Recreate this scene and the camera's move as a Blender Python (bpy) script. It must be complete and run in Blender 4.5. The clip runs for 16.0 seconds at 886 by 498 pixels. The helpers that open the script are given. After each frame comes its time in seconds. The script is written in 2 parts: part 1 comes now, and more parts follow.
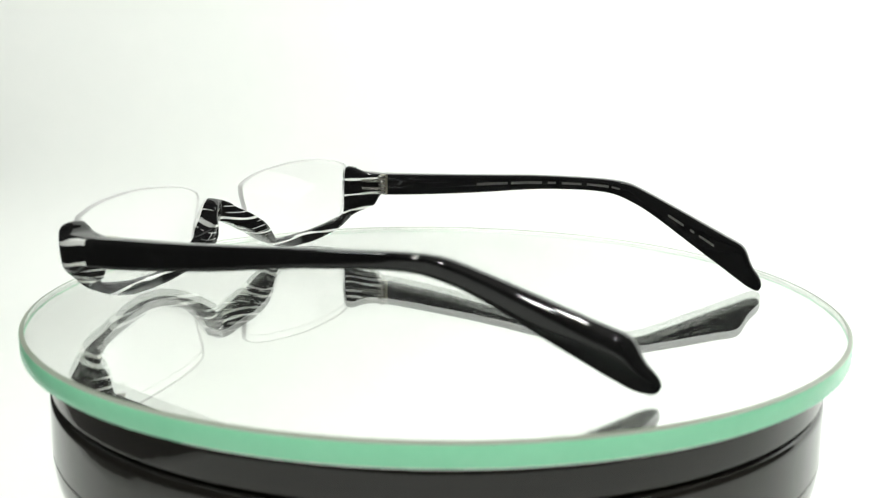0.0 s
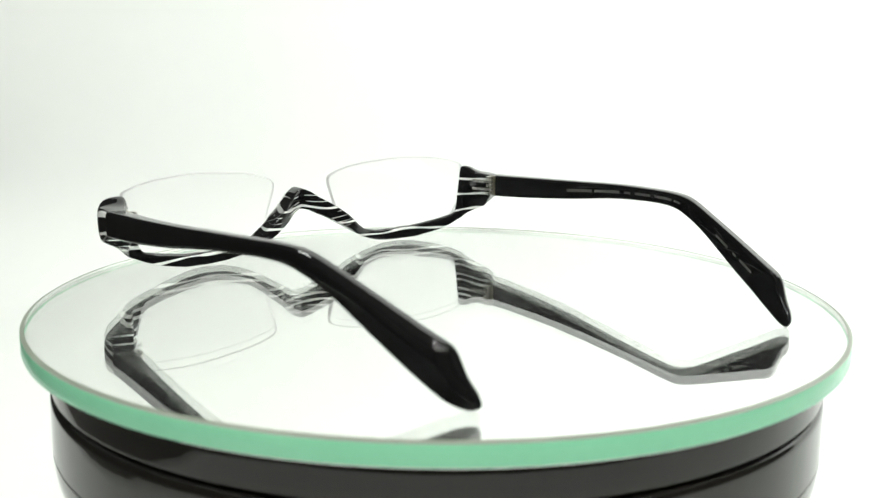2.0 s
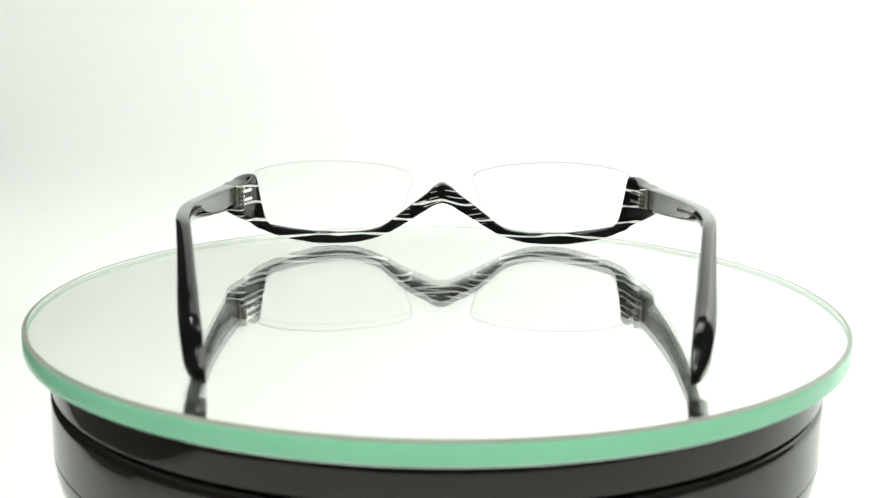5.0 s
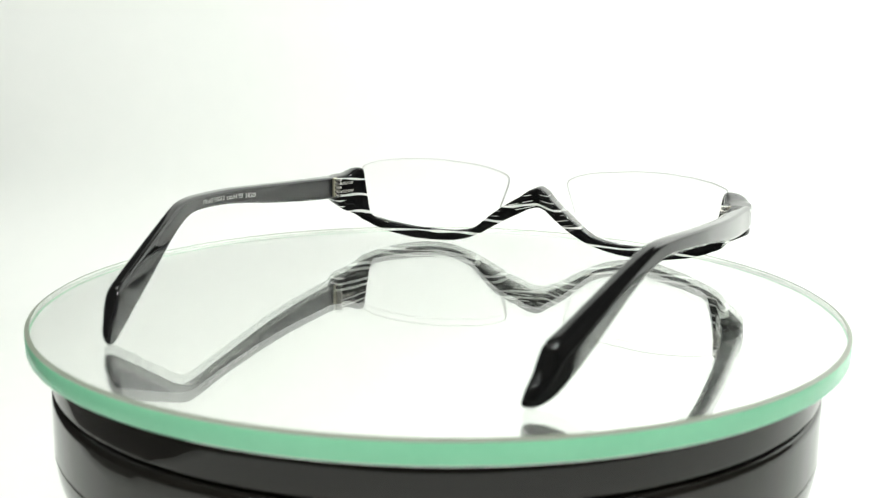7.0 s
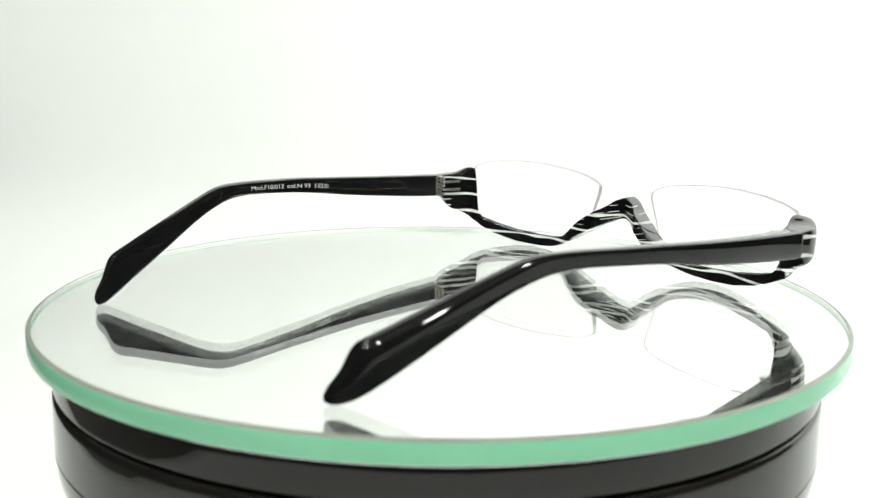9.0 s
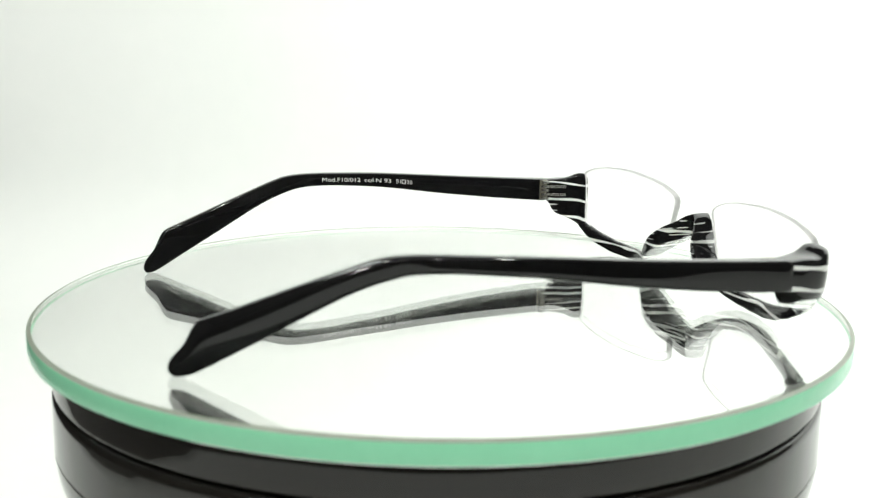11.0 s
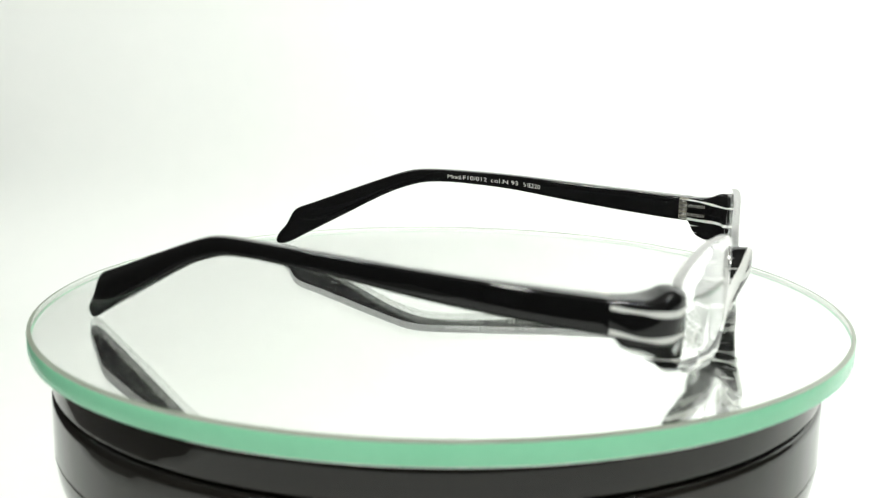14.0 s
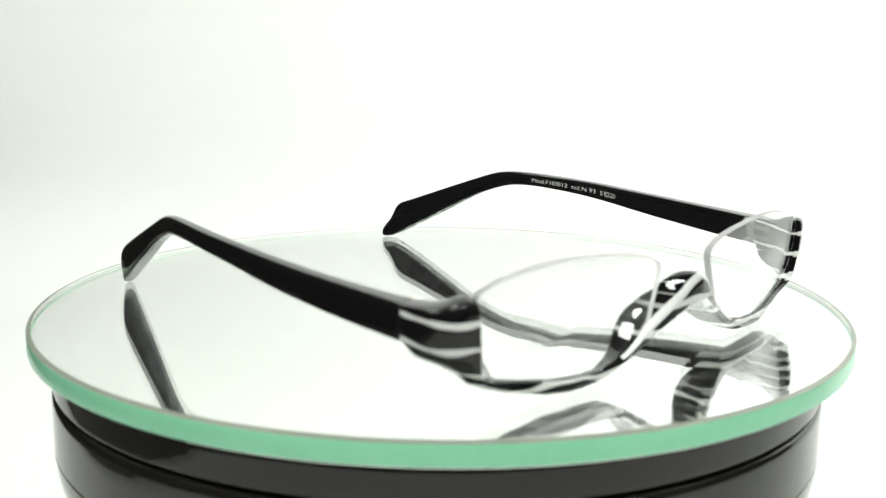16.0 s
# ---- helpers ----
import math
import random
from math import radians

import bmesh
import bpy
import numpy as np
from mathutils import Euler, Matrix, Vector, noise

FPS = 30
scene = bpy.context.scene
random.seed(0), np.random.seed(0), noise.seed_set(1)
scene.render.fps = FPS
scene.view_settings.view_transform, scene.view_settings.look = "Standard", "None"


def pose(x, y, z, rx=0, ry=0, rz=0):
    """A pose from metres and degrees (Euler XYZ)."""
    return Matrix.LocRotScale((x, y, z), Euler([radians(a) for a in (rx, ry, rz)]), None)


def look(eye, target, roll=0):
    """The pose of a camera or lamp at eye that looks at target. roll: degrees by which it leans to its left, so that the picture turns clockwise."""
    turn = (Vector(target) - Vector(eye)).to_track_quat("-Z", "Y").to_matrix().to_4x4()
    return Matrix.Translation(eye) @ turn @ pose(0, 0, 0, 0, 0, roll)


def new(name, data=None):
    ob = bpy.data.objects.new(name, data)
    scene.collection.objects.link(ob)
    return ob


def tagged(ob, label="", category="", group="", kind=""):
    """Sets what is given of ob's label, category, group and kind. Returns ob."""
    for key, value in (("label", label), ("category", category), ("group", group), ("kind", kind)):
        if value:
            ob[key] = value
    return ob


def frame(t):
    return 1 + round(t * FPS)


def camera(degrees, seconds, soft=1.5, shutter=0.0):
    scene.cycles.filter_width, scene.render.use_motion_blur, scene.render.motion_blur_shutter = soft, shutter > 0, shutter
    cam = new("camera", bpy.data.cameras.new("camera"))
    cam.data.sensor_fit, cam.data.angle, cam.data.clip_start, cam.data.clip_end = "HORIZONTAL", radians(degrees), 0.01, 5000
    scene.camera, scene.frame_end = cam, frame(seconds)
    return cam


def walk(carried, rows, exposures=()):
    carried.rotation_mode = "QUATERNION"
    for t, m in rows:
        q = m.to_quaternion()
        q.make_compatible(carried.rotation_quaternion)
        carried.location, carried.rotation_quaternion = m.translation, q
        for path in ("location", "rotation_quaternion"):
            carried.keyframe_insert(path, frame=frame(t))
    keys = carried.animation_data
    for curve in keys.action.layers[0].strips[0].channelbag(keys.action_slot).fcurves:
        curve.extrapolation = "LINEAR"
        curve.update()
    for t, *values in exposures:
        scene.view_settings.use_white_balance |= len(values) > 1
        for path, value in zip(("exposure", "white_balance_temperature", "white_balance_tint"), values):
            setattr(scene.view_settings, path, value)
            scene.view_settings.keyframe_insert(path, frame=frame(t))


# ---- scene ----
# ---- camera: on a stand before the turntable ----
cam = camera(44.2, 16.0, soft=1.25)
EYE = Vector((0.0, -0.28842, 0.07220))
YAW, TILT = radians(0.2835), radians(11.512)
AIM = EYE + Vector((math.sin(YAW) * math.cos(TILT), math.cos(YAW) * math.cos(TILT), -math.sin(TILT)))
# it slides back a millimetre as it refocuses on the far side
NEAR, BACK = (AIM - EYE) * 0.0006, (AIM - EYE) * -0.0006
walk(cam, [(t, look(EYE + d, AIM + d, 0.6715)) for t, d in ((0.0, NEAR), (4.4, NEAR), (6.1, BACK), (16.0, BACK))], exposures=[(0.0, 0.07), (16.0, 0.07)])

MM = 0.001
cam.data.dof.use_dof, cam.data.dof.focus_distance, cam.data.dof.aperture_fstop = True, 0.339, 20.0
AXIS_X = 0.77 * MM          # the spectacles turn about this point of the disc
TABLE_X = 0.35 * MM         # the turntable stands here
DISC_X = 0.62 * MM          # the glass turns about this one
START, RATE = 62.8, -12.2922  # degrees, degrees per second
LOW = -165.0                # the paper under the turntable, in mm below the glass
MID = 2.4                   # the spectacles' middle plane, in mm from the axis


# ---- world and lamps ----
world = bpy.data.worlds.new("world")
world.use_nodes = True
scene.world = world
world.node_tree.nodes["Background"].inputs[0].default_value = (0.9, 0.95, 1.0, 1)
world.node_tree.nodes["Background"].inputs[1].default_value = 0.05


def area_lamp(name, eye, target, width, height, watts, colour=(1, 1, 1)):
    data = bpy.data.lights.new(name, "AREA")
    data.shape, data.size, data.size_y, data.energy, data.color = "RECTANGLE", width, height, watts, colour
    ob = new(name, data)
    ob.matrix_world = look(eye, target)
    return ob


def bulb(eye, watts, radius=0.038):
    data = bpy.data.lights.new("downlight_bulb", "POINT")
    data.energy, data.shadow_soft_size, data.color = watts, radius, (0.972, 1.0, 0.932)
    ob = new("downlight_bulb", data)
    ob.location = eye
    return ob


# unseen area lamps, added to brighten the paper wall and the floor at left
area_lamp("unseen_fill", (0.66, 0.05, 0.76), (0.62, 0.68, 0.755), 0.40, 0.30, 13.0, (0.985, 1.0, 0.98))
area_lamp("unseen_fill", (-0.42, 0.12, 0.95), (-0.40, 0.16, -0.06), 0.20, 0.14, 2.3, (0.96, 1.0, 0.95))
for bx, by, watts in ((-0.62, -0.95, 7.5), (-0.20, -1.05, 16.0), (0.22, -0.95, 16.0), (0.66, -1.10, 16.0), (-0.40, -0.45, 10.5), (0.45, -0.42, 16.0)):
    bulb((bx, by, 1.38), watts)


# ---- materials ----
def material(name):
    mat = bpy.data.materials.new(name)
    mat.use_nodes = True
    tree = mat.node_tree
    return mat, tree, tree.nodes["Principled BSDF"]


def node(tree, kind, **values):
    n = tree.nodes.new(kind)
    for key, value in values.items():
        n.inputs[key].default_value = value
    return n


def maths(tree, op, a, b=None, c=None):
    n = tree.nodes.new("ShaderNodeMath")
    n.operation = op
    for i, v in enumerate((a, b, c)):
        if v is None:
            continue
        if isinstance(v, (int, float)):
            n.inputs[i].default_value = v
        else:
            tree.links.new(v, n.inputs[i])
    return n.outputs[0]


def noise_out(tree, scale, detail=3.0, source="Object", rough=0.5):
    co = tree.nodes.new("ShaderNodeTexCoord")
    n = node(tree, "ShaderNodeTexNoise", Scale=scale, Detail=detail, Roughness=rough)
    tree.links.new(co.outputs[source], n.inputs["Vector"])
    return n.outputs["Fac"]


def mapped(tree, value, lo, hi, frm=0.3, to=0.7):
    n = node(tree, "ShaderNodeMapRange")
    for i, v in enumerate((frm, to, lo, hi)):
        n.inputs[i + 1].default_value = v
    tree.links.new(value, n.inputs[0])
    return n.outputs[0]


def bump(tree, shader, height, strength, distance):
    n = node(tree, "ShaderNodeBump", Strength=strength, Distance=distance)
    tree.links.new(height, n.inputs["Height"])
    tree.links.new(n.outputs[0], shader.inputs["Normal"])


def varied(name, dark, light, scale, rough, bumps=(0.0, 0.0), metal=0.0, fine=None):
    """A surface whose colour and gloss drift at a broad and a fine scale."""
    mat, tree, sh = material(name)
    broad, small = noise_out(tree, scale), noise_out(tree, fine or scale * 14, 4.0)
    both = maths(tree, "MULTIPLY_ADD", small, 0.35, maths(tree, "MULTIPLY", broad, 0.65))
    mix = tree.nodes.new("ShaderNodeMix")
    mix.data_type = "RGBA"
    mix.inputs[6].default_value, mix.inputs[7].default_value = (*dark, 1), (*light, 1)
    tree.links.new(mapped(tree, both, 0, 1), mix.inputs[0])
    tree.links.new(mix.outputs[2], sh.inputs["Base Color"])
    tree.links.new(mapped(tree, small, rough * 0.8, rough * 1.2), sh.inputs["Roughness"])
    sh.inputs["Metallic"].default_value = metal
    if bumps[0]:
        bump(tree, sh, small, *bumps)
    return mat


def acetate(name, layer=0.0, fine=0.8):
    """Polished black acetate; layer: how thick the white layers in it show, as a share of their spacing."""
    mat, tree, sh = material(name)
    sh.inputs["IOR"].default_value = 1.49
    drift = noise_out(tree, 900.0, 2.0)
    tree.links.new(mapped(tree, drift, 0.008, 0.022), sh.inputs["Roughness"])
    black = (0.006, 0.006, 0.0065, 1)
    sh.inputs["Base Color"].default_value = black
    if layer:
        co = tree.nodes.new("ShaderNodeTexCoord")
        sep = tree.nodes.new("ShaderNodeSeparateXYZ")
        tree.links.new(co.outputs["Object"], sep.inputs[0])
        wave = noise_out(tree, 70.0, 0.0)
        level = maths(tree, "MULTIPLY_ADD", maths(tree, "SUBTRACT", wave, 0.5), 0.0030, sep.outputs[2])
        rise = maths(tree, "MINIMUM", maths(tree, "SUBTRACT", sep.outputs[1], 0.071), 0.0)
        level = maths(tree, "MULTIPLY_ADD", rise, 0.09, level)
        # layers lie at 3.5 mm and every 5.45 mm above
        turn = maths(tree, "FRACT", maths(tree, "MULTIPLY_ADD", level, 1 / 0.00545, 0.5 - 3.5 / 5.45 + 2.0))
        away = maths(tree, "ABSOLUTE", maths(tree, "SUBTRACT", turn, 0.5))
        wide = mapped(tree, noise_out(tree, 160.0, 0.0), layer * 0.30, layer * 0.70)
        major = mapped(tree, maths(tree, "SUBTRACT", away, wide), 1.0, 0.0, -0.014, 0.014)
        # hair-fine layers between them, broken here and there
        turn2 = maths(tree, "FRACT", maths(tree, "MULTIPLY", maths(tree, "MULTIPLY_ADD", sep.outputs[0], -0.10, level), 1 / 0.00182))
        thin = mapped(tree, maths(tree, "ABSOLUTE", maths(tree, "SUBTRACT", turn2, 0.5)), 1.0, 0.0, 0.04, 0.09)
        near = mapped(tree, maths(tree, "ABSOLUTE", maths(tree, "SUBTRACT", sep.outputs[0], 0.0024)), 1.0, 0.0, 0.011, 0.015)
        gate = maths(tree, "MULTIPLY", mapped(tree, noise_out(tree, 230.0, 0.0), 0.0, fine, 0.50, 0.55), near)
        amount = maths(tree, "MAXIMUM", major, maths(tree, "MULTIPLY", thin, gate))
        # white wedges painted in as a reflection on the back of one end piece
        room = mapped(tree, sep.outputs[1], 0.26, 0.0, 0.0575, 0.0618)
        turn3 = maths(tree, "FRACT", maths(tree, "MULTIPLY", sep.outputs[2], 1 / 0.0021))
        glint_wedge = mapped(tree, maths(tree, "SUBTRACT", maths(tree, "ABSOLUTE", maths(tree, "SUBTRACT", turn3, 0.5)), room), 1.0, 0.0, -0.05, 0.0)
        place = maths(tree, "MULTIPLY", maths(tree, "LESS_THAN", sep.outputs[0], -0.058), maths(tree, "LESS_THAN", sep.outputs[2], 0.0138))
        amount = maths(tree, "MAXIMUM", amount, maths(tree, "MULTIPLY", glint_wedge, place))
        # the flat upper faces run along a black layer
        flat = tree.nodes.new("ShaderNodeSeparateXYZ")
        tree.links.new(tree.nodes.new("ShaderNodeNewGeometry").outputs["Normal"], flat.inputs[0])
        amount = maths(tree, "MULTIPLY", amount, mapped(tree, flat.outputs[2], 1.0, 0.0, 0.66, 0.90))
        mix = tree.nodes.new("ShaderNodeMix")
        mix.data_type = "RGBA"
        mix.inputs[6].default_value, mix.inputs[7].default_value = black, (0.86, 0.87, 0.85, 1)
        tree.links.new(amount, mix.inputs[0])
        tree.links.new(mix.outputs[2], sh.inputs["Base Color"])
    return mat


def clear_glass(name, ior, tint, clear=1.0):
    mat, tree, sh = material(name)
    sh.inputs["Base Color"].default_value = (*tint, 1)
    sh.inputs["Roughness"].default_value = 0.0
    sh.inputs["IOR"].default_value = ior
    sh.inputs["Transmission Weight"].default_value = clear
    return mat


def frosted(name, shade, pass_on):
    """Ground plastic that scatters light back and lets light through."""
    mat, tree, sh = material(name)
    near, far, mix = tree.nodes.new("ShaderNodeBsdfDiffuse"), tree.nodes.new("ShaderNodeBsdfTranslucent"), tree.nodes.new("ShaderNodeMixShader")
    near.inputs[0].default_value, far.inputs[0].default_value = (shade, shade, shade, 1), (pass_on, pass_on, pass_on, 1)
    tree.links.new(near.outputs[0], mix.inputs[1])
    tree.links.new(far.outputs[0], mix.inputs[2])
    tree.links.new(mix.outputs[0], tree.nodes["Material Output"].inputs["Surface"])
    return mat


PALE_INK = varied("faded_print", (0.05, 0.05, 0.047), (0.10, 0.10, 0.095), 900.0, 0.5)
PAPER = varied("white_paper", (0.84, 0.86, 0.84), (0.88, 0.89, 0.87), 3.0, 0.9, (0.05, 0.002), fine=60)
BLACK = acetate("black_acetate")
STRIPED = acetate("striped_acetate", 0.13)
STRIPED_FACE = acetate("striped_acetate_face", 0.24, 0.0)
WHITE_LAYER = varied("white_acetate", (0.78, 0.79, 0.77), (0.86, 0.87, 0.85), 700.0, 0.06)
LENS = clear_glass("coated_lens_plastic", 1.36, (1.0, 1.0, 1.0))
LENS_EDGE = frosted("ground_lens_edge", 0.84, 0.86)
DISC_GLASS = clear_glass("disc_glass", 1.52, (0.99, 0.998, 0.989), 0.993)
EDGE = varied("ground_glass_edge", (0.30, 0.79, 0.50), (0.35, 0.84, 0.55), 40.0, 0.22)
# pale colour on the rim wall stands in for the bright view through it
PALE_RIM = varied("rim_painted_bright", (0.80, 0.83, 0.79), (0.85, 0.87, 0.84), 60.0, 0.30)
CHAMFER_AND_LINES = varied("ground_chamfer_and_rim_lines", (0.27, 0.31, 0.25), (0.35, 0.39, 0.32), 60.0, 0.5)
SILVER = varied("silvering", (0.95, 0.965, 0.945), (0.96, 0.975, 0.955), 15.0, 0.004, metal=1.0)
GLOSS_BLACK = varied("black_lacquer", (0.011, 0.009, 0.007), (0.015, 0.013, 0.011), 20.0, 0.035, (0.10, 0.002), fine=22)
GROOVE = varied("dark_groove", (0.004, 0.004, 0.004), (0.008, 0.008, 0.008), 30.0, 0.6)
STEEL = varied("hinge_metal", (0.80, 0.78, 0.72), (0.92, 0.90, 0.86), 300.0, 0.24, metal=1.0)
BRASS = varied("hinge_plate_metal", (0.48, 0.45, 0.36), (0.60, 0.57, 0.48), 300.0, 0.3, metal=1.0)
INK = varied("white_print", (0.70, 0.70, 0.68), (0.85, 0.85, 0.83), 900.0, 0.6)
WALL = varied("dark_painted_wall", (0.09, 0.088, 0.085), (0.13, 0.127, 0.122), 1.2, 0.8, (0.05, 0.002))
FLOOR = varied("dark_floor", (0.10, 0.085, 0.07), (0.15, 0.13, 0.11), 2.0, 0.5, (0.05, 0.002))


# ---- mesh helpers ----
def part(name, bm, mat, parent=None, label="", smooth=True):
    me = bpy.data.meshes.new(name)
    bmesh.ops.recalc_face_normals(bm, faces=bm.faces)
    bm.to_mesh(me)
    bm.free()
    for p in me.polygons:
        p.use_smooth = smooth
    for m in mat if isinstance(mat, (list, tuple)) else [mat]:
        me.materials.append(m)
    ob = new(name, me)
    if parent is not None:
        ob.parent = parent
    return tagged(ob, label)


def loft(sections, mats=None):
    """A closed skin over rings of equal count, with both ends capped; mats: a material index for each side."""
    bm = bmesh.new()
    rings = [[bm.verts.new(Vector(p) * MM) for p in ring] for ring in sections]
    n = len(rings[0])
    for a, b in zip(rings, rings[1:]):
        for i in range(n):
            f = bm.faces.new((a[i], a[(i + 1) % n], b[(i + 1) % n], b[i]))
            f.material_index = mats[i] if mats else 0
    bm.faces.new(rings[0])
    bm.faces.new(rings[-1])
    return bm


def lathe(profile, steps=192, mats=None):
    """Turns (radius, height) pairs in mm about z; a radius of 0 closes the form."""
    bm = bmesh.new()
    rings = []
    for r, z in profile:
        if r == 0:
            rings.append([bm.verts.new((0, 0, z * MM))])
        else:
            rings.append([bm.verts.new((r * MM * math.cos(2 * math.pi * k / steps), r * MM * math.sin(2 * math.pi * k / steps), z * MM)) for k in range(steps)])
    for j, (a, b) in enumerate(zip(rings, rings[1:])):
        for k in range(steps):
            q = (k + 1) % steps
            vs = [a[k % len(a)], a[q % len(a)], b[q % len(b)], b[k % len(b)]]
            vs = list(dict.fromkeys(vs))
            if len(vs) > 2:
                f = bm.faces.new(vs)
                f.material_index = mats[j] if mats else 0
    return bm


def sharpen(ob, degrees=35):
    """Keeps hard edges hard on a smooth mesh."""
    bm = bmesh.new()
    bm.from_mesh(ob.data)
    for e in bm.edges:
        if len(e.link_faces) == 2 and e.calc_face_angle(0) > radians(degrees):
            e.smooth = False
    bm.to_mesh(ob.data)
    bm.free()
    return ob


def box(lo, hi, bevel=0.0):
    bm = bmesh.new()
    bmesh.ops.create_cube(bm, size=1)
    for v in bm.verts:
        v.co = Vector([(lo[i] + hi[i]) / 2 + v.co[i] * (hi[i] - lo[i]) for i in range(3)]) * MM
    if bevel:
        bmesh.ops.bevel(bm, geom=bm.edges[:], offset=bevel * MM, segments=2, affect="EDGES")
    return bm


def table(rows, x):
    """Linear reading of rows (x, a, b, ...) at x."""
    xs = [r[0] for r in rows]
    return [float(np.interp(x, xs, [r[k] for r in rows])) for k in range(1, len(rows[0]))]


# ---- the room and the white sweep ----
def build_room():
    x0, x1, y0, y1, z0, z1 = -1700, 1700, -2400, 1300, -950, 1950
    t = 80
    for name, lo, hi, mat in (("floor", (x0, y0, z0 - t), (x1, y1, z0), FLOOR), ("ceiling", (x0, y0, z1), (x1, y1, z1 + t), WALL),
                              ("wall_north", (x0 - t, y1, z0), (x1 + t, y1 + t, z1), WALL), ("wall_south", (x0 - t, y0 - t, z0), (x1 + t, y0, z1), WALL),
                              ("wall_west", (x0 - t, y0, z0), (x0, y1, z1), WALL), ("wall_east", (x1, y0, z0), (x1 + t, y1, z1), WALL)):
        tagged(part(name, box(lo, hi), mat, smooth=False), kind="structure")


def build_sweep():
    """One sheet of white paper: flat under the turntable, curving up into the wall behind."""
    line = [(y, LOW) for y in range(-620, 571, 70)]
    line += [(570 + 110 * math.sin(radians(a)), LOW + 110 * (1 - math.cos(radians(a)))) for a in range(6, 91, 6)]
    line += [(680, LOW + 110 + 28 * k) for k in range(1, 43)]
    bm = bmesh.new()
    cols = 64
    grid = []
    for y, z in line:
        row = []
        for k in range(cols + 1):
            x = -430 + 1500 * k / cols + (6.0 * noise.noise((y * 0.012, z * 0.012, 7.0)) if k == 0 else 0.0)
            wob = 3.0 * noise.noise((x * 0.004, z * 0.004, y * 0.002)) + 1.3 * noise.noise((x * 0.013 + z * 0.006, z * 0.009, 3.0))
            bend = 330 * (max(0.0, x - 600) / 470) ** 2 * max(0.0, min(1.0, (y + 255) / 935))
            row.append(bm.verts.new((x * MM, (y - bend + wob * max(0.0, min(1.0, (z - 60) / 140))) * MM, z * MM)))
        grid.append(row)
    for a, b in zip(grid, grid[1:]):
        for k in range(cols):
            bm.faces.new((a[k], a[k + 1], b[k + 1], b[k]))
    ob = part("backdrop", bm, PAPER)
    ob.modifiers.new("thickness", "SOLIDIFY").thickness = 0.0006
    tagged(ob, "seamless white paper sweep behind the turntable", "backdrop", kind="structure")
    top = box((-560, -640, LOW - 28), (1090, 640, LOW - 2), 2)
    desk = new("table")
    tagged(desk, "plain dark table under the paper sweep", "table")
    part("tabletop", top, WALL, desk, smooth=False)
    for lx in (-520, 990):
        for ly in (-600, 560):
            part("leg", box((lx, ly, -950), (lx + 60, ly + 60, LOW - 28), 3), WALL, desk, smooth=False)


# ---- turntable ----
def build_turntable():
    base = new("turntable")
    tagged(base, "round glossy black motor turntable with a groove below its rim", "turntable")
    base.location = (TABLE_X, 0, 0)
    ring = part("top_ring", lathe([(0, -5.35), (96.6, -5.35), (98.2, -5.5), (99.4, -6.1), (100.1, -7.2), (100.24, -8.2), (100.25, -8.8), (100.25, -14.2), (100.25, -14.5), (99.9, -14.9), (96, -14.9), (0, -14.9)]), GLOSS_BLACK, base)
    sharpen(ring, 50)
    part("groove_core", lathe([(0, -14.8), (98.2, -14.8), (98.2, -16.2), (0, -16.2)]), GROOVE, base)
    body = part("body", lathe([(0, -16.0), (96, -16.0), (99.8, -16.0), (100.3, -16.5), (100.5, -17.6), (100.52, -18.2), (100.6, -30.1), (100.6, -30.4), (100.25, -30.55), (100.25, -30.75), (100.6, -30.9), (100.5, -33.0), (100.0, -36.5), (99.0, -40), (97.4, -43), (95.3, -46), (92, -48.0), (0, -48.0)]), GLOSS_BLACK, base)
    sharpen(body, 50)
    part("foot", lathe([(0, -48.0), (88, -48.0), (86, -60), (84, LOW + 0.5), (0, LOW + 0.5)]), GROOVE, base)
    return ring


def build_disc():
    """The mirror lies a little off the axis, so its rim sways as it turns."""
    disc = new("mirror_disc")
    tagged(disc, "round glass mirror with a polished green edge on the turntable", "mirror")
    off = Matrix.Rotation(radians(-START), 3, "Z") @ Vector((-0.64 * MM, 0, 0))
    # grey bands are painted on the wall to draw thin lines along the rim
    glass = part("glass", lathe([(0, 0), (105.35, 0), (105.8, -0.18), (105.8, -0.75), (105.8, -4.3), (105.8, -4.9), (105.6, -4.98), (0, -5.0)], mats=[0, 2, 2, 1, 2, 1, 0]),
                 [DISC_GLASS, PALE_RIM, CHAMFER_AND_LINES], disc, "clear glass plate with a ground rim, painted pale as the bright paper beyond")
    sharpen(glass, 20)
    glass.visible_shadow = False
    # a tiny raised lip is added at the inner edge for one more line
    band = part("edge_band", lathe([(105.30, 0.004), (105.33, 0.13), (105.44, 0.13), (105.50, -0.04), (106.15, -0.30), (106.36, -0.42), (106.43, -0.60), (106.43, -4.5), (106.3, -4.9), (105.86, -5.0), (105.86, -0.21), (105.30, 0.004)], mats=[1, 1, 1, 1, 1, 0, 0, 0, 0, 0, 0]), [EDGE, CHAMFER_AND_LINES], disc, "pale green polished edge with a ground chamfer")
    sharpen(band, 24)
    back = sharpen(part("silvering", lathe([(0, -5.02), (105.7, -5.02), (105.7, -5.3), (0, -5.3)]), SILVER, disc, "silvered mirror backing"), 20)
    for ob in (glass, band, back):
        ob.location = off
    return disc


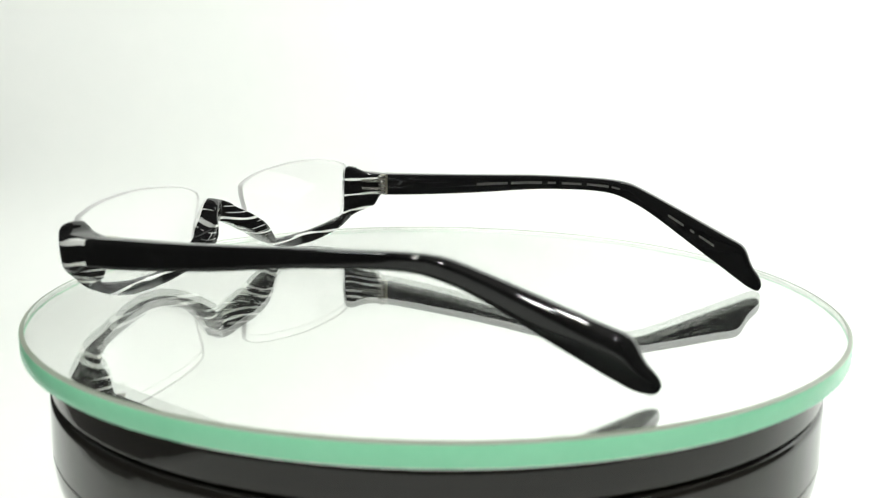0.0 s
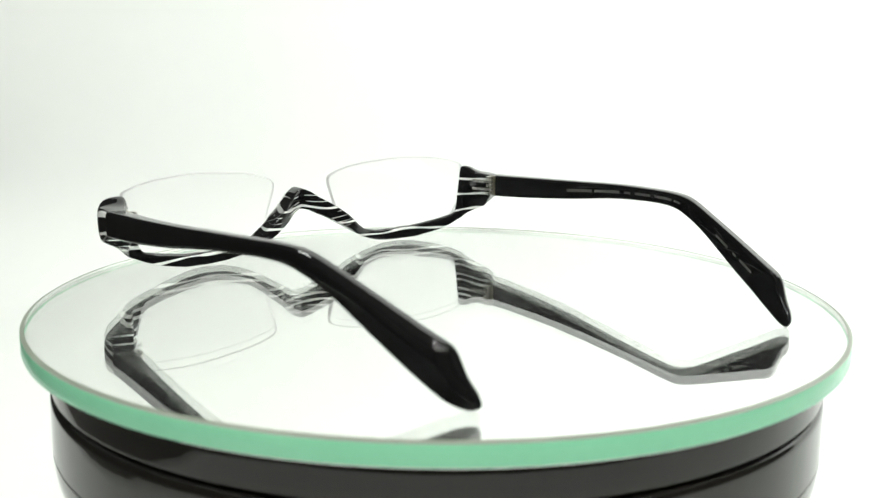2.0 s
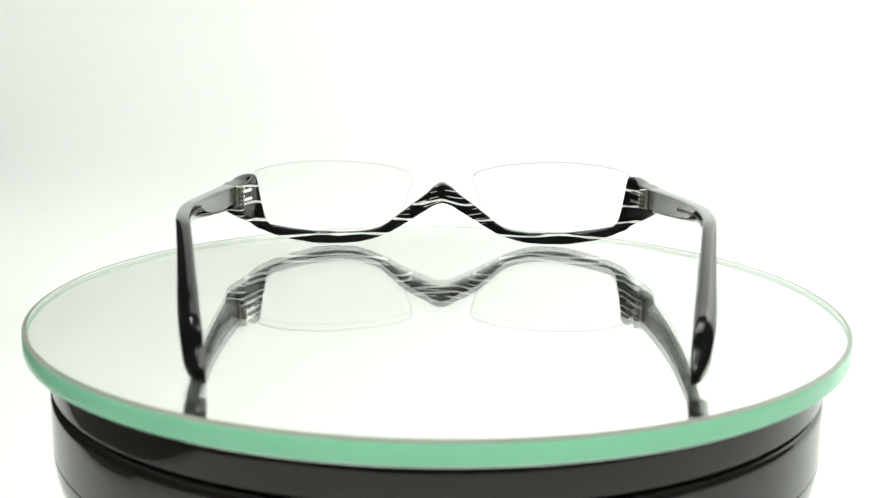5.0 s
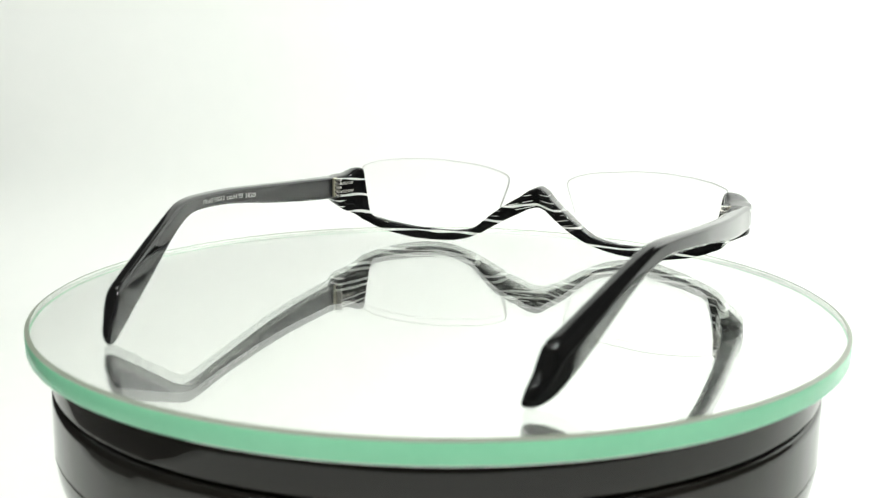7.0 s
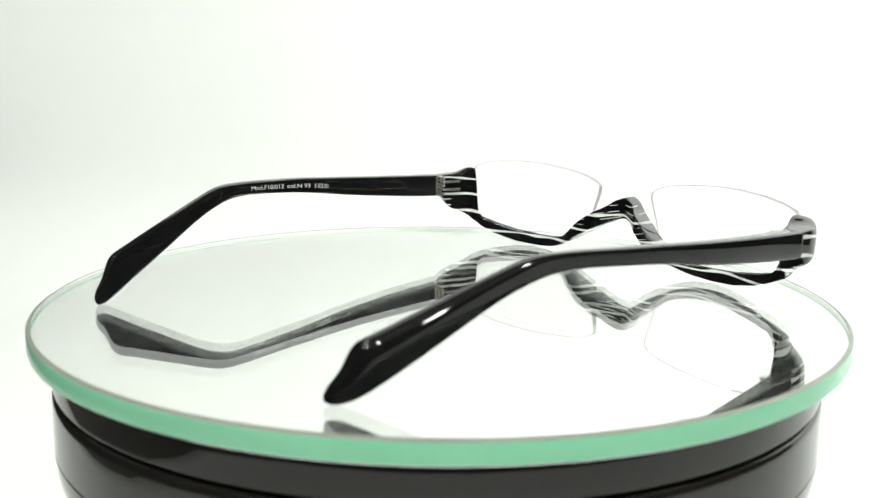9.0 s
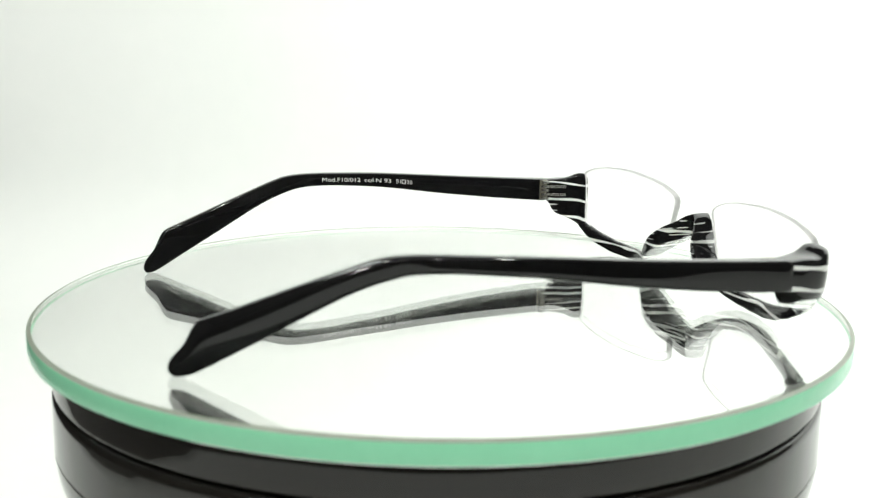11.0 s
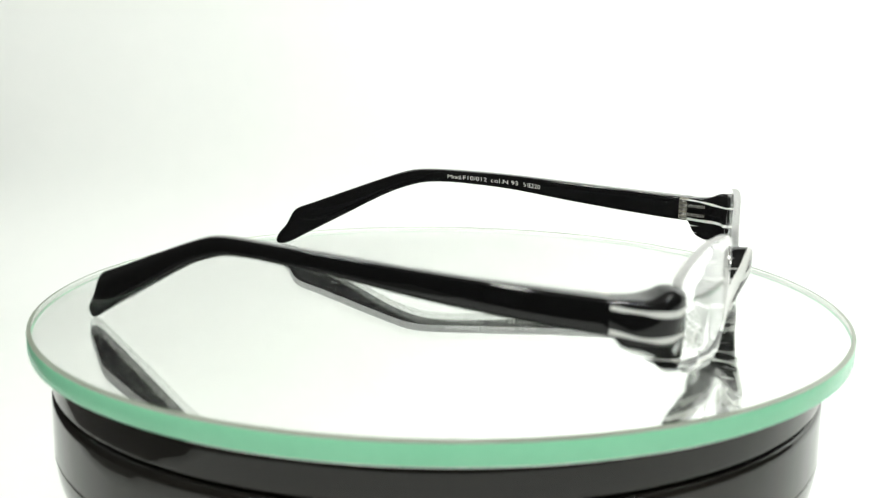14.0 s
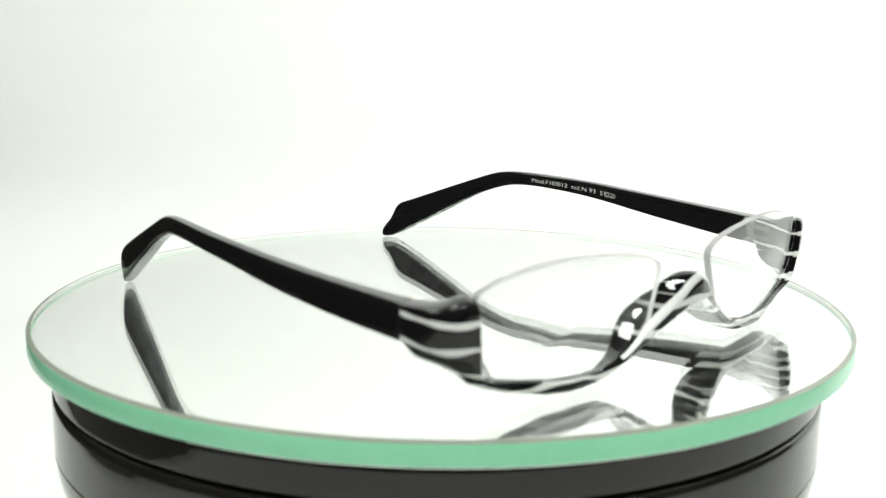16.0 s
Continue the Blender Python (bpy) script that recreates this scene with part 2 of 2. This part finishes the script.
# ---- spectacles ----
# front: distance from the middle, upper and lower edge of the rim
RIM = [(0, 20.6, 13.6), (1.5, 20.2, 13.4), (3.3, 19.3, 12.8), (5.2, 17.7, 11.7), (8.2, 15.9, 10.2), (11.5, 13.6, 8.3), (14.8, 11.0, 6.3), (18.2, 8.1, 4.2), (21, 6.2, 2.9),
       (24, 5.1, 1.7), (29, 4.2, 0.4), (34.3, 4.1, 0.05), (38, 4.3, 0.1), (42.7, 4.6, 0.4), (51, 6.0, 2.2), (56.4, 7.4, 4.1), (58.2, 9.0, 5.0),
       (59.3, 13.6, 5.4), (60.3, 18.5, 5.7), (61.0, 23.6, 6.0)]
# plan of the front: distance from the middle, back face, front face, sideways shift of the front face, drop and lift of its edges
PLAN = [(0, 75.6, 81.4, 0, -0.3, 0.0), (4, 73.4, 80.8, 0, 0.5, 0.3), (8, 70.2, 79.6, 0, 1.6, 0.5), (13, 68.2, 78.2, 0, 1.7, 0.6), (17, 69.0, 77.4, 0, 1.1, 0.8), (23, 71.4, 76.9, 0, 0.2, 1.2),
        (30, 73.0, 76.7, 0, 0.0, 1.5), (38, 72.5, 76.1, 0, 0.0, 1.5), (51, 70.9, 74.6, 0.6, 0.0, 1.6), (56.4, 70.05, 73.9, 2.4, 0.0, 2.2), (58.2, 69.8, 73.6, 3.9, 0.0, 3.0), (59.3, 69.6, 73.4, 3.6, 0.0, 3.6), (60.3, 69.4, 73.2, 3.3, 0.2, 4.1), (61, 69.3, 73.1, 3.0, 0.3, 4.4)]
# end piece: inner plan point, outer plan point, upper and lower edge
END = [((61.3, 69.3), (64.6, 73.0), 24.1, 6.1), ((61.8, 67.6), (67.2, 72.3), 24.7, 7.2), ((62.4, 65.8), (69.2, 70.7), 24.1, 8.1), ((63.2, 63.7), (70.6, 68.4), 22.9, 8.95),
       ((64.1, 61.3), (71.2, 65.6), 22.3, 9.9), ((64.6, 60.0), (71.4, 63.6), 22.2, 10.7), ((64.9, 59.2), (71.4, 61.8), 22.1, 12.2), ((65.2, 58.4), (71.4, 60.4), 22.05, 14.2), ((65.46, 57.62), (71.4, 59.32), 22.01, 14.78), ((65.5, 57.5), (71.4, 59.2), 22.0, 14.8)]
# temple: upper point (y, z), lower point (y, z), thickness
TEMPLE = [((57.42, 22.0), (57.42, 14.7), 5.7), ((57.3, 22.0), (57.3, 14.7), 5.7), ((52, 22.3), (52, 15.0), 5.0), ((39, 23.0), (39, 16.1), 4.3), ((30, 23.5), (30, 17.1), 4.0), ((21, 24.1), (21, 18.1), 3.8), ((12, 24.7), (12, 19.4), 3.7), ((3, 25.4), (3, 20.7), 3.6),
          ((-5, 25.8), (-5, 21.5), 3.6), ((-12, 26.1), (-12, 22.0), 3.6), ((-18, 26.35), (-17, 22.35), 3.6), ((-23, 26.5), (-21.5, 22.45), 3.6), ((-28.0, 26.45), (-25.2, 22.35), 3.6), ((-31.5, 26.1), (-28.2, 22.0), 3.6), ((-34.5, 25.4), (-31, 21.3), 3.7),
          ((-43, 22.3), (-38, 19.0), 3.9), ((-52, 18.9), (-46, 14.7), 4.3), ((-60.5, 15.6), (-54, 10.3), 4.8), ((-65.5, 13.7), (-60, 7.1), 5.0), ((-68.0, 12.9), (-63.5, 5.2), 5.0), ((-69.8, 11.9), (-66, 3.8), 4.9), ((-70.9, 10.0), (-68, 2.7), 4.7),
          ((-71.7, 8.0), (-69.8, 1.7), 4.4), ((-72.9, 6.1), (-71.2, 0.95), 3.9), ((-74.3, 4.8), (-72.5, 0.4), 3.3), ((-75.3, 3.3), (-73.7, 0.12), 2.7), ((-75.7, 2.0), (-74.8, 0.15), 1.9), ((-75.6, 1.3), (-75.2, 0.6), 0.9)]
# the end piece on the wearer's right sits this much closer to the middle
NARROW = 0.8
# upper edge of a lens, from the end piece to the nose
LENS_TOP = [(62.4, 23.6), (61.6, 24.8), (57.5, 26.2), (51.3, 27.3), (43, 27.95), (37.5, 28.0), (32.6, 27.8), (22.4, 26.9), (17.5, 26.1), (14.2, 25.2), (11.6, 24.2), (10.6, 23.4), (10.2, 22.2), (10.5, 20.5), (11.5, 17.5), (12.6, 14.5)]


def back_y(u):
    return 74.5 - 0.0014 * u * u


def temple_inner(y, side):
    """Distance of a temple's inner face from the middle; the two arms are bent a little differently."""
    y2 = max(-25, min(y, 58))
    u = 67.43 + 0.0579 * y2 - 0.001516 * y2 * y2 - table([(-25, 0.97), (-5, 0.0)], y2)[0]
    if side > 0:
        u -= 4.9 * ((60 - y2) / 134) ** 1.4 + NARROW * max(0.0, (y2 + 25) / 83)
    # the paddle beyond the bend runs straight inwards
    return u + min(0.0, y + 25) * (0.288 if side > 0 else 0.248)


def lean(u, z, y=70.0):
    """The outer rims lean back towards their lower edge."""
    return 0.15 * max(0.0, 18.0 - z) * table([(38, 0.0), (54, 1.0)], u)[0] * table([(60, 0.0), (68, 1.0)], y)[0]


def ring_eight(inner, outer, top, low, r, drop=0.0, lift=0.0):
    """An eight-cornered section between an inner and an outer plan point."""
    (xi, yi), (xo, yo) = inner, outer
    k = min(0.3, r / max(0.1, math.hypot(xo - xi, yo - yi)))
    rz = min(r, (top - low) * 0.3)
    a, b = (xi + (xo - xi) * k, yi + (yo - yi) * k), (xo + (xi - xo) * k, yo + (yi - yo) * k)
    return [(xi, yi, low + rz), (xi, yi, top - rz), (*a, top), (*b, top - drop * 0.75), (xo, yo, top - drop - rz), (xo, yo, low + lift + rz), (*b, low + lift * 0.75), (*a, low)]


def build_front(glasses):
    half = []
    us = sorted(set([r[0] for r in RIM] + list(np.arange(0, 58, 1.5))))
    for u in us:
        top, low = table(RIM, u)
        yb, yf, shift, drop, lift = table(PLAN, u)
        half.append(ring_eight((u, yb), (u + shift, yf), top, low, 0.55, drop, lift))
    for (inner, outer, top, low), lift in zip(END, (4.6, 4.8, 4.5, 3.9, 3.1, 2.3, 1.2, 0.3, 0.0, 0.0)):
        half.append(ring_eight(inner, outer, top, low, 1.1 if low < 9.5 else 0.5, 0.9 if low < 9.0 else 0.1, lift))
    half = [[(x, y - lean(x, z, y), z) for x, y, z in ring] for ring in half]
    left = [[(-x, y, z) for x, y, z in ring] for ring in half[:0:-1]]
    half = [[(x - table([(60, 0.0), (66, NARROW)], x)[0], y, z) for x, y, z in ring] for ring in half]
    rings = [[(x + MID, y, z) for x, y, z in ring] for ring in left + half]
    skin = loft(rings, (0, 0, 0, 2, 1, 3, 0, 0))
    # a white layer lies bare along the bevels of the bridge
    for f in skin.faces:
        if f.material_index > 1:
            reach = 23.0 if f.material_index == 2 else 7.5
            f.material_index = 2 if abs(f.calc_center_median().x / MM - MID) < reach else 1
    front = sharpen(part("front", skin, [STRIPED, STRIPED_FACE, WHITE_LAYER], glasses, "black front with thin white layers, rimless above the lenses"), 180)
    soft = front.modifiers.new("rounding", "SUBSURF")
    soft.levels = soft.render_levels = 2
    return front


def build_lens(glasses, side):
    outline = list(LENS_TOP)
    for u in (13.5, 15.5, 18, 20.5, 24, 29, 34.3, 38, 42.7, 47, 51, 55, 57.6, 58.8, 59.9, 60.6):
        outline.append((u, table(RIM, u)[0] - 0.7) if u < 58 else (u + 1.6, table(RIM, u)[0]))
    cu, cz = 36.0, 15.0
    bm = bmesh.new()
    levels = (0.0, 0.35, 0.7, 1.0)
    def curve(u, z, off):
        return Vector(((MID + side * u) * MM, (back_y(u) + 0.9 + off - 0.0012 * (z - cz) ** 2 - lean(u, z)) * MM, z * MM))
    sheets = []
    for off in (0.0, 1.9):
        rows = []
        for lv in levels:
            if lv == 0:
                rows.append([bm.verts.new(curve(cu, cz, off))])
            else:
                rows.append([bm.verts.new(curve(cu + (u - cu) * lv, cz + (z - cz) * lv, off)) for u, z in outline])
        for a, b in zip(rows, rows[1:]):
            n = len(b)
            for i in range(n):
                vs = list(dict.fromkeys([a[i % len(a)], a[(i + 1) % len(a)], b[(i + 1) % n], b[i]]))
                bm.faces.new(vs)
        sheets.append(rows[-1])
    # the ground border: a small chamfer on both faces and a flat between them
    n = len(outline)
    flats = [[bm.verts.new(curve(cu + (u - cu) * 1.008, cz + (z - cz) * 1.022, off)) for u, z in outline] for off in (0.45, 1.45)]
    for p, q in ((sheets[0], flats[0]), (flats[0], flats[1]), (flats[1], sheets[1])):
        for i in range(n):
            bm.faces.new((p[i], p[(i + 1) % n], q[(i + 1) % n], q[i])).material_index = 1
    lens = sharpen(part("lens", bm, [LENS, LENS_EDGE], glasses, "clear lens with a bare upper edge"), 40)
    lens.visible_shadow = False
    return lens


def temple_frame(k, side):
    """The k-th section of a temple: centre, half height vector and thickness."""
    (ty, tz), (by, bz), thick = TEMPLE[k]
    return (ty + by) / 2, (tz + bz) / 2, (ty - by) / 2, (tz - bz) / 2, thick


def arm_section(thick, half, y):
    """Corners of an arm's section, from -1 to 1 across and up: rounded, with a chamfer on the upper outer edge that grows beyond the bend."""
    rx, rv = min(0.6, 0.75 / (thick / 2)), min(0.5, 0.75 / max(half, 0.3))
    cx, cv = table([(-70, 0.95), (-40, 0.80), (-14, 0.34), (10, 0.30)], y)[0], table([(-70, 0.55), (-40, 0.46), (-14, 0.22), (10, 0.20)], y)[0]
    return [(1 - rx, -1), (1 - 0.3 * rx, -1 + 0.3 * rv), (1, -1 + rv), (1, (rv - cv) / 2),
            (1, 1 - cv * 1.16), (1 - 0.13 * cx, 1 - cv * 0.86), (1 - 0.46 * cx, 1 - cv * 0.42), (1 - 0.86 * cx, 1 - cv * 0.12), (1 - cx * 1.12, 1), ((rx - cx) / 2, 1),
            (-1 + rx, 1), (-1 + 0.3 * rx, 1 - 0.3 * rv), (-1, 1 - rv), (-1, 0),
            (-1, -1 + rv), (-1 + 0.3 * rx, -1 + 0.3 * rv), (-1 + rx, -1), (0, -1)]


def build_temple(glasses, side):
    rings = []
    for k in range(len(TEMPLE)):
        cy, cz, hy, hz, thick = temple_frame(k, side)
        centre = table([(-80, 2.0), (-66, 2.1), (57, 2.1)], cy)[0]
        ring = []
        for px, pv in arm_section(thick, math.hypot(hy, hz), cy):
            y, z = cy + hy * pv, cz + hz * pv
            u = temple_inner(cy + hy * pv * 0.5, side) + centre * (thick / 4.2) + px * thick / 2
            if k < 2:
                y += 1.2 + 1.1 * px
            ring.append((MID + side * u, y, z))
        rings.append(ring)
    arm = part("temple", loft(rings), BLACK, glasses, "glossy black arm with a paddle-shaped notched end")
    soft = arm.modifiers.new("rounding", "SUBSURF")
    soft.levels = soft.render_levels = 2
    return arm


def build_hinge(glasses, side):
    """Five-knuckle hinge on the inner face, with its two-pronged plate."""
    u0, y0 = temple_inner(57, side) - 0.5, 57.2
    plate = part("hinge", box((-0.3, -1.9, -3.3), (0.3, 0.9, 3.3), 0.12), BRASS, glasses, "small silvery metal hinge", smooth=False)
    plate.location = Vector((MID + side * (u0 + 0.55), y0, 18.6)) * MM
    for k in range(5):
        bm = bmesh.new()
        bmesh.ops.create_cone(bm, cap_ends=True, segments=16, radius1=1.4 * MM, radius2=1.4 * MM, depth=0.84 * MM)
        bmesh.ops.bevel(bm, geom=[e for e in bm.edges if len(e.link_faces) == 2 and e.calc_face_angle(0) > 1], offset=0.18 * MM, segments=2, affect="EDGES")
        kn = sharpen(part("knuckle", bm, STEEL, plate), 40)
        kn.location = Vector((-side * 1.1, -0.3, -2.64 + 1.32 * k)) * MM
    for z in (-1.5, 1.2):
        bm = box((-0.35, 0.6, -0.46), (0.35, 6.6, 0.46), 0.14)
        prong = part("prong", bm, STEEL, plate, smooth=False)
        prong.location = Vector((-side * 1.45, 0.0, z)) * MM
        prong.rotation_euler = (0, 0, side * radians(18))


def build_pit(glasses, front, side):
    """A small dark plug, added in place of a pit atop an end piece."""
    bm = bmesh.new()
    bmesh.ops.create_cone(bm, cap_ends=True, segments=20, radius1=0.32 * MM, radius2=0.32 * MM, depth=2.4 * MM)
    pit_plug = sharpen(part("pit_plug", bm, GROOVE, glasses, "tiny dark plug in place of a pit"), 40)
    x, y = (MID + side * (65.6 if side < 0 else 65.1)) * MM, 68.2 * MM
    bpy.context.view_layer.update()
    hit, place, *_ = front.evaluated_get(bpy.context.evaluated_depsgraph_get()).ray_cast((x, y, 0.04), (0, 0, -1))
    pit_plug.location = (x, y, (place.z if hit else 0.0238) - 1.17 * MM)


def on_temple(y, h, side):
    """A place just off a temple's inner face, h mm above its middle line."""
    rows = sorted(((TEMPLE[k][0][0] + TEMPLE[k][1][0]) / 2, (TEMPLE[k][0][1] + TEMPLE[k][1][1]) / 2, TEMPLE[k][2]) for k in range(len(TEMPLE)))
    zc, thick = table(rows, y)
    u = temple_inner(y, side) + (2.1 * thick / 4.2) - thick / 2 - 0.15
    return Vector((MID + side * u, y, zc + h)) * MM


def build_print(glasses, temple):
    """The small white lettering inside the arm on the wearer's left: each word and the stretch it fills."""
    for word, start, end in (("Mod.F10/012", 0.0, 0.42), ("col.N", 0.466, 0.652), ("93", 0.686, 0.761), ("51", 0.818, 0.872), ("20", 0.938, 1.0)):
        curve = bpy.data.curves.new("lettering", "FONT")
        curve.body, curve.offset = word, -0.006
        tmp = new("lettering", curve)
        bpy.context.view_layer.update()
        me = bpy.data.meshes.new_from_object(tmp.evaluated_get(bpy.context.evaluated_depsgraph_get()))
        bpy.data.objects.remove(tmp)
        lo, hi = min(v.co.x for v in me.vertices), max(v.co.x for v in me.vertices)
        bm = bmesh.new()
        bm.from_mesh(me)
        for v in bm.verts:
            v.co = on_temple(-19.5 + 30.4 * (start + (end - start) * (v.co.x - lo) / (hi - lo)), (v.co.y - 0.34) * 1.85, -1)
        part("lettering", bm, INK, temple, "white printed size and model lettering")
    # the small square between the two sizes
    bm = bmesh.new()
    for y0, y1, h0, h1 in ((7.35, 8.65, 0.52, 0.70), (7.35, 8.65, -0.66, -0.48), (7.35, 7.53, -0.48, 0.52), (8.47, 8.65, -0.48, 0.52)):
        bm.faces.new([bm.verts.new(on_temple(y, h, -1)) for y, h in ((y0, h0), (y1, h0), (y1, h1), (y0, h1))])
    part("printed_square", bm, INK, temple)


def build_bars(temple):
    """Unreadable print inside the other arm, as plain bars."""
    for y0, y1, h in BARS:
        bm = bmesh.new()
        steps = 5
        cols = [[bm.verts.new(on_temple(y0 + (y1 - y0) * k / steps, s, 1)) for s in (-h * 0.6, h * 0.6)] for k in range(steps + 1)]
        for a, b in zip(cols, cols[1:]):
            bm.faces.new((a[0], b[0], b[1], a[1]))
        part("printed_bar", bm, PALE_INK, temple)


BARS = [(22.0, 10.6, 0.7), (9.4, -1.7, 0.7), (-3.8, -6.6, 0.6), (-8.8, -15.8, 0.6), (-17.7, -25.4, 0.6), (-26.5, -29.4, 0.5), (-46.0, -51.2, 0.6), (-53.3, -54.7, 0.6), (-56.2, -61.0, 0.6)]


def build_spectacles():
    glasses = new("spectacles")
    tagged(glasses, "black and white striped half-rim reading spectacles, standing open on the mirror", "spectacles")
    front = build_front(glasses)
    arms = {}
    for side in (-1, 1):
        build_lens(glasses, side)
        arms[side] = build_temple(glasses, side)
        build_hinge(glasses, side)
        build_pit(glasses, front, side)
    build_print(glasses, arms[-1])
    build_bars(arms[1])
    return glasses


build_room()
build_sweep()
TOP_RING = build_turntable()
DISC = build_disc()
SPECS = build_spectacles()


# ---- what turns ----
def motions():
    times = [k * 0.5 for k in range(33)]
    walk(SPECS, [(t, pose(AXIS_X, 0, 0.00002, 0, 0, START + RATE * t)) for t in times])
    walk(DISC, [(t, pose(DISC_X, 0.0005, 0, 0, 0, START + RATE * t)) for t in times])
    walk(TOP_RING, [(t, pose(0, 0, 0, 0, 0, START + RATE * t)) for t in times])


motions()
